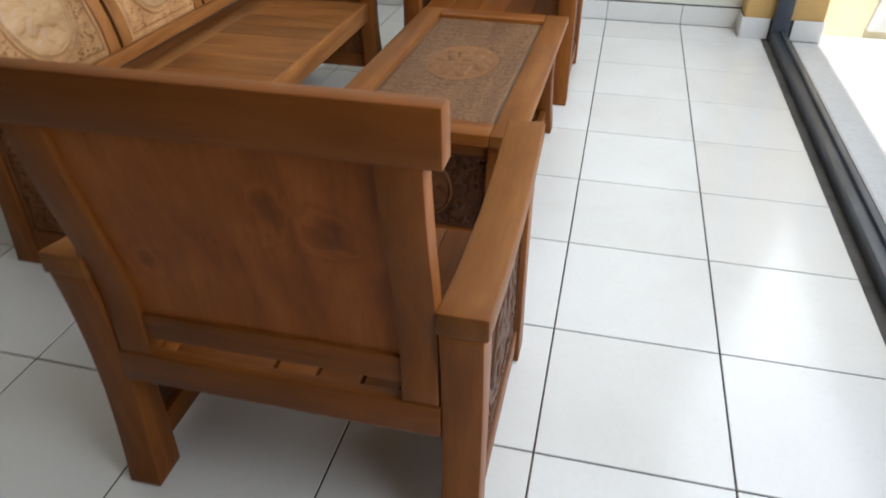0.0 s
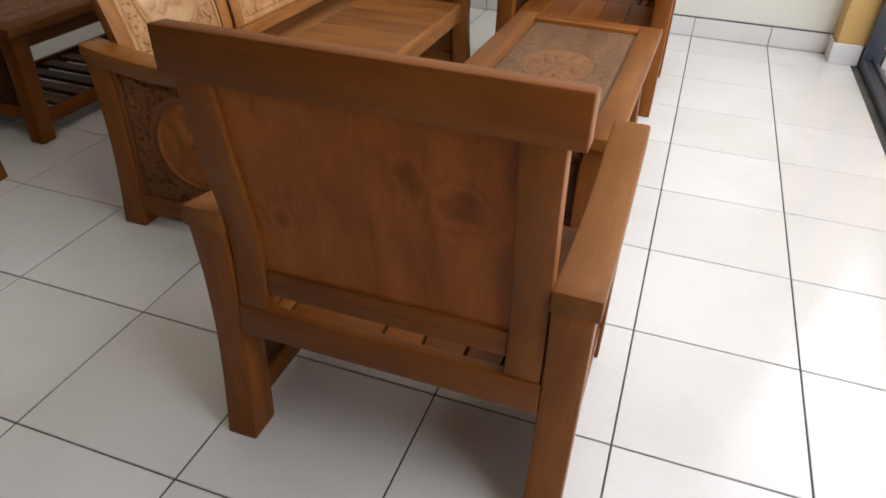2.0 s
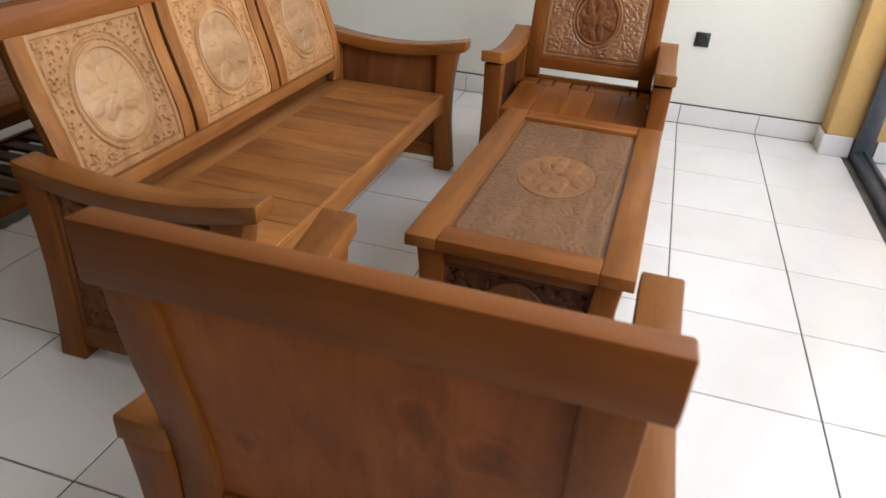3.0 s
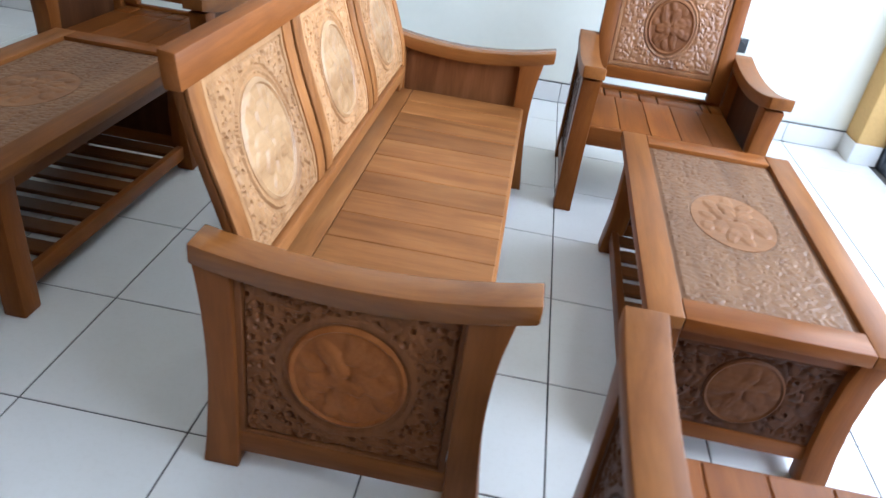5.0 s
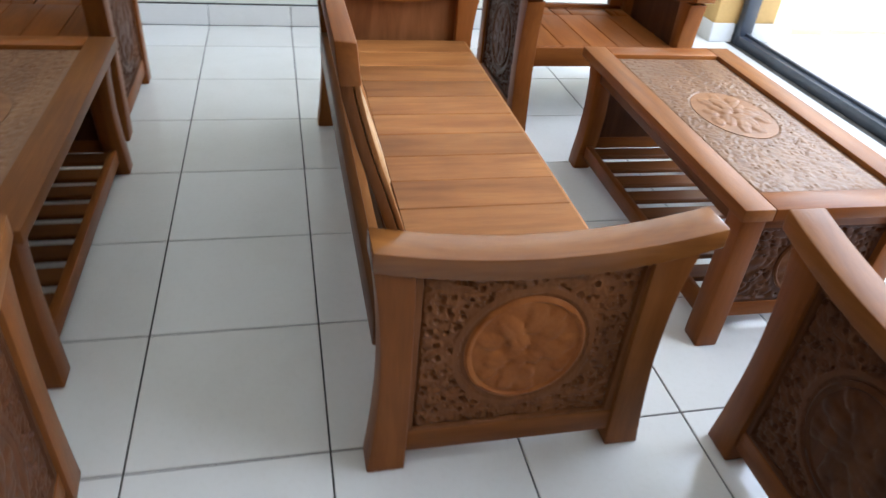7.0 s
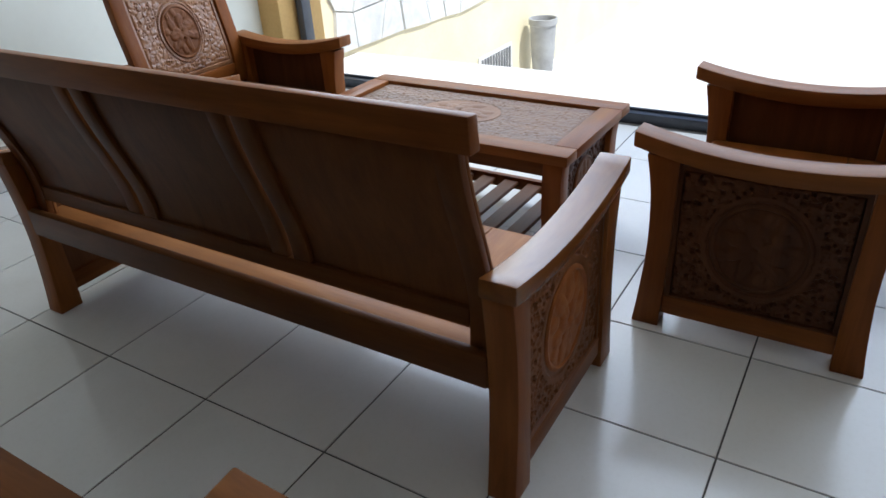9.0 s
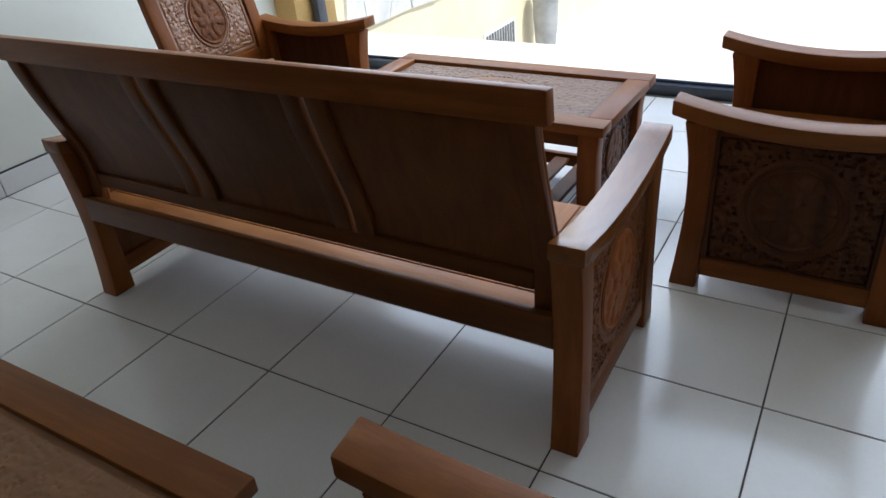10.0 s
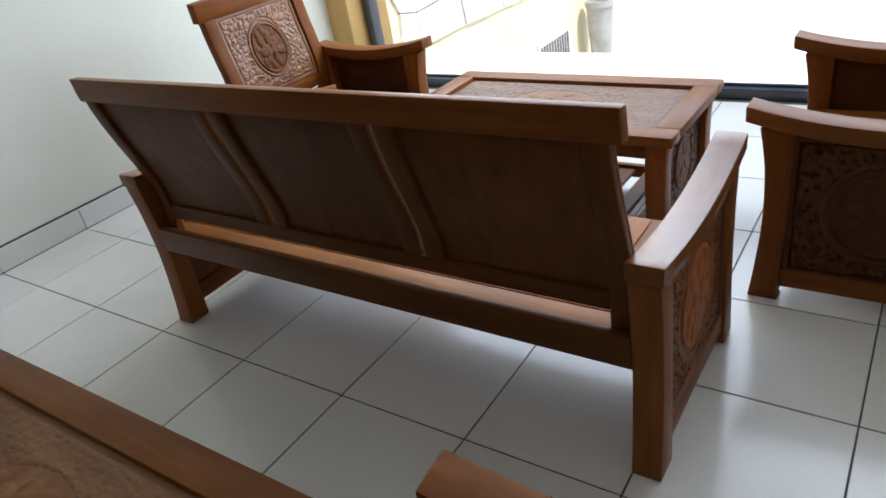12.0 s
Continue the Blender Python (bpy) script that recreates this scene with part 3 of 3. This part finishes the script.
structure("lintel", boxed(0.80, 1.05, Y0, 2.95, 2.9, H), cream, "unseen painted beam over the shop front, set high for steep daylight")
structure("column", eased(boxed(0.70, 1.08, 2.95, Y1 + 0.2, -0.15, H), 0.006), ochre, "ochre painted corner column beside the glass front")

bb = None
for k in range(21):
    x = 0.2 - 0.4 * k
    if bb is None:
        # Backing stands above the tiles: dark line put in for grime and shadow.
        bb = structure("baseboard", boxed(X0, 0.70, Y1 - 0.004, Y1, 0.0, 0.108), grout, "white tile baseboard along the wall")
        piece = part("tile", eased(boxed(-0.1985, 0.1985, Y1 - 0.012, Y1 - 0.0042, 0.001, 0.101), 0.0015, 1), tile_mat, bb)
        piece.location.x = x
    else:
        ob = new("tile", piece.data)
        ob.parent, ob.location.x = bb, x
part("tile", eased(boxed(0.4015, 0.695, Y1 - 0.012, Y1 - 0.0042, 0.001, 0.101), 0.0015, 1), tile_mat, bb)
skirt = structure("trim", boxed(0.694, 1.086, 2.944, 2.9495, 0.0, 0.10), grout, "white tile skirting round the column")
part("tile", eased(boxed(0.688, 0.826, 2.936, 2.9435, 0.001, 0.105), 0.0015, 1), tile_mat, skirt)
part("tile", eased(boxed(0.936, 1.088, 2.936, 2.9435, 0.001, 0.105), 0.0015, 1), tile_mat, skirt)
part("tile", eased(boxed(0.687, 0.6945, 2.945, Y1 - 0.013, 0.001, 0.105), 0.0015, 1), tile_mat, skirt)


# shop front: black frame with an open leaf
front = tagged(new("window_1"), "black aluminium framed glass shop front", "window", kind="structure")
part("bottom_rail", eased(boxed(0.835, 0.905, -1.3, 2.93, -0.002, 0.052), 0.004), black_alu, front)
part("track", eased(boxed(0.872, 0.888, -1.3, 2.93, 0.052, 0.066), 0.003), black_alu, front)
part("jamb", eased(boxed(0.832, 0.91, 2.885, 2.935, 0.0, 2.9), 0.004), black_alu, front)
part("top_rail", eased(boxed(0.835, 0.905, -1.3, 2.885, 2.83, 2.9), 0.004), black_alu, front)
part("mullion", eased(boxed(0.838, 0.905, -1.30, -1.24, 0.052, 2.83), 0.004), black_alu, front)

# wall socket
socket = tagged(new("wall_socket"), "black square wall socket on the cream wall", "socket")
part("plate", eased(boxed(-0.036, 0.036, Y1 - 0.010, Y1 - 0.0005, -0.036, 0.036), 0.004), black_plastic, socket)
bm = bmesh.new()
bmesh.ops.create_cone(bm, cap_ends=True, segments=24, radius1=0.022, radius2=0.020, depth=0.008, matrix=pose(0, Y1 - 0.013, 0, 90))
part("insert", bm, black_plastic, socket)
socket.location = (0.03, 0, 0.448)


# ---- outside ----
structure("ground", boxed(-60, 90, -60, 90, -1.2, -0.95), concrete, "pale sunlit ground outside, lower than the floor")
structure("terrace", eased(boxed(0.951, 1.58, -6.0, 3.1, -0.95, -0.004), 0.01), concrete, "narrow pale terrace step before the shop front")
yard = structure("boundary_wall", boxed(1.0815, 9.0, 3.1, 3.3, -0.95, 2.4), yellow, "pale yellow rendered wall, stone clad above floor level")
rng = random.Random(5)
pts = {(i, j): (1.30 + 0.30 * i + rng.uniform(-0.07, 0.07), 0.26 * j + rng.uniform(-0.05, 0.05) * (j > 0) + 0.01 + rng.uniform(-0.03, 0.03)) for i in range(17) for j in range(6)}
for i in range(16):
    for j in range(5):
        q = [pts[i, j], pts[i + 1, j], pts[i + 1, j + 1], pts[i, j + 1]]
        cx, cz = sum(p[0] for p in q) / 4, sum(p[1] for p in q) / 4
        d = rng.uniform(0.012, 0.026)
        bm = bmesh.new()
        lo = [bm.verts.new((cx + (x - cx) * 0.985, 3.0995, cz + (z - cz) * 0.985)) for x, z in q]
        hi = [bm.verts.new((cx + (x - cx) * 0.94, 3.1 - d, cz + (z - cz) * 0.94)) for x, z in q]
        bm.faces.new(hi)
        bm.faces.new(lo[::-1])
        for k in range(4):
            bm.faces.new((lo[k], lo[(k + 1) % 4], hi[(k + 1) % 4], hi[k]))
        part("stone", bm, stone, yard, smooth=False)
vent = part("vent", eased(boxed(3.36, 4.06, 3.08, 3.0995, -0.80, -0.49), 0.004), stone, yard, "slatted vent in the yellow wall")
for k in range(11):
    part("slat", boxed(3.40 + 0.058 * k, 3.425 + 0.058 * k, 3.068, 3.0795, -0.77, -0.52), grey_metal, vent, smooth=False)

# planter by the wall
pot = tagged(new("planter_pot"), "grey round planter pot beside the yellow wall", "planter")
profile = ((0.09, 0.0), (0.10, 0.02), (0.125, 0.30), (0.135, 0.56), (0.15, 0.57), (0.15, 0.63), (0.13, 0.63), (0.12, 0.56), (0.0, 0.55))
bm = bmesh.new()
rings = [[bm.verts.new((rad * math.cos(k * math.pi / 14), rad * math.sin(k * math.pi / 14), z)) for k in range(28)] for rad, z in profile[:-1]]
for p, q in zip(rings, rings[1:]):
    for k in range(28):
        bm.faces.new((p[k], p[(k + 1) % 28], q[(k + 1) % 28], q[k]))
bm.faces.new(rings[0][::-1])
part("pot", bm, pale_pot, pot)
bm = bmesh.new()
bmesh.ops.create_circle(bm, cap_ends=True, segments=28, radius=0.121, matrix=pose(0, 0, 0.562))
part("soil", bm, grout, pot)
pot.location = (4.42, 2.90, -0.949)

# floor tiles, one by one; the far ones joined
whole, cut = None, None
far = bmesh.new()
for i in range(22):
    for j in range(24):
        x, y = 0.6 - 0.4 * i, 2.6 - 0.4 * j
        if y < Y0 + 0.19:
            continue
        if i > 13 or j > 17:
            box(far, x - 0.1979, x + 0.1979, y - 0.1979, y + 0.1979, -0.010, 0.0)
            if j == 0:
                box(far, x - 0.1979, x + 0.1979, 2.8018, Y1 - 0.014, -0.010, 0.0)
            continue
        if j == 0:
            if cut is None:
                cut = part("tile", eased(boxed(-0.1979, 0.1979, 2.8018, Y1 - 0.014, -0.010, 0.0), 0.0012, 1), tile_mat, floor)
                cut.location.x = x
            else:
                ob = new("tile", cut.data)
                ob.parent, ob.location.x = floor, x
        if whole is None:
            whole = part("tile", eased(boxed(-0.1979, 0.1979, -0.1979, 0.1979, -0.010, 0.0), 0.0012, 1), tile_mat, floor)
            ob = whole
        else:
            ob = new("tile", whole.data)
            ob.parent = floor
        ob.location = (x, y, 0)
tagged(part("far_tiles", far, tile_mat, floor, smooth=False), kind="stuff")
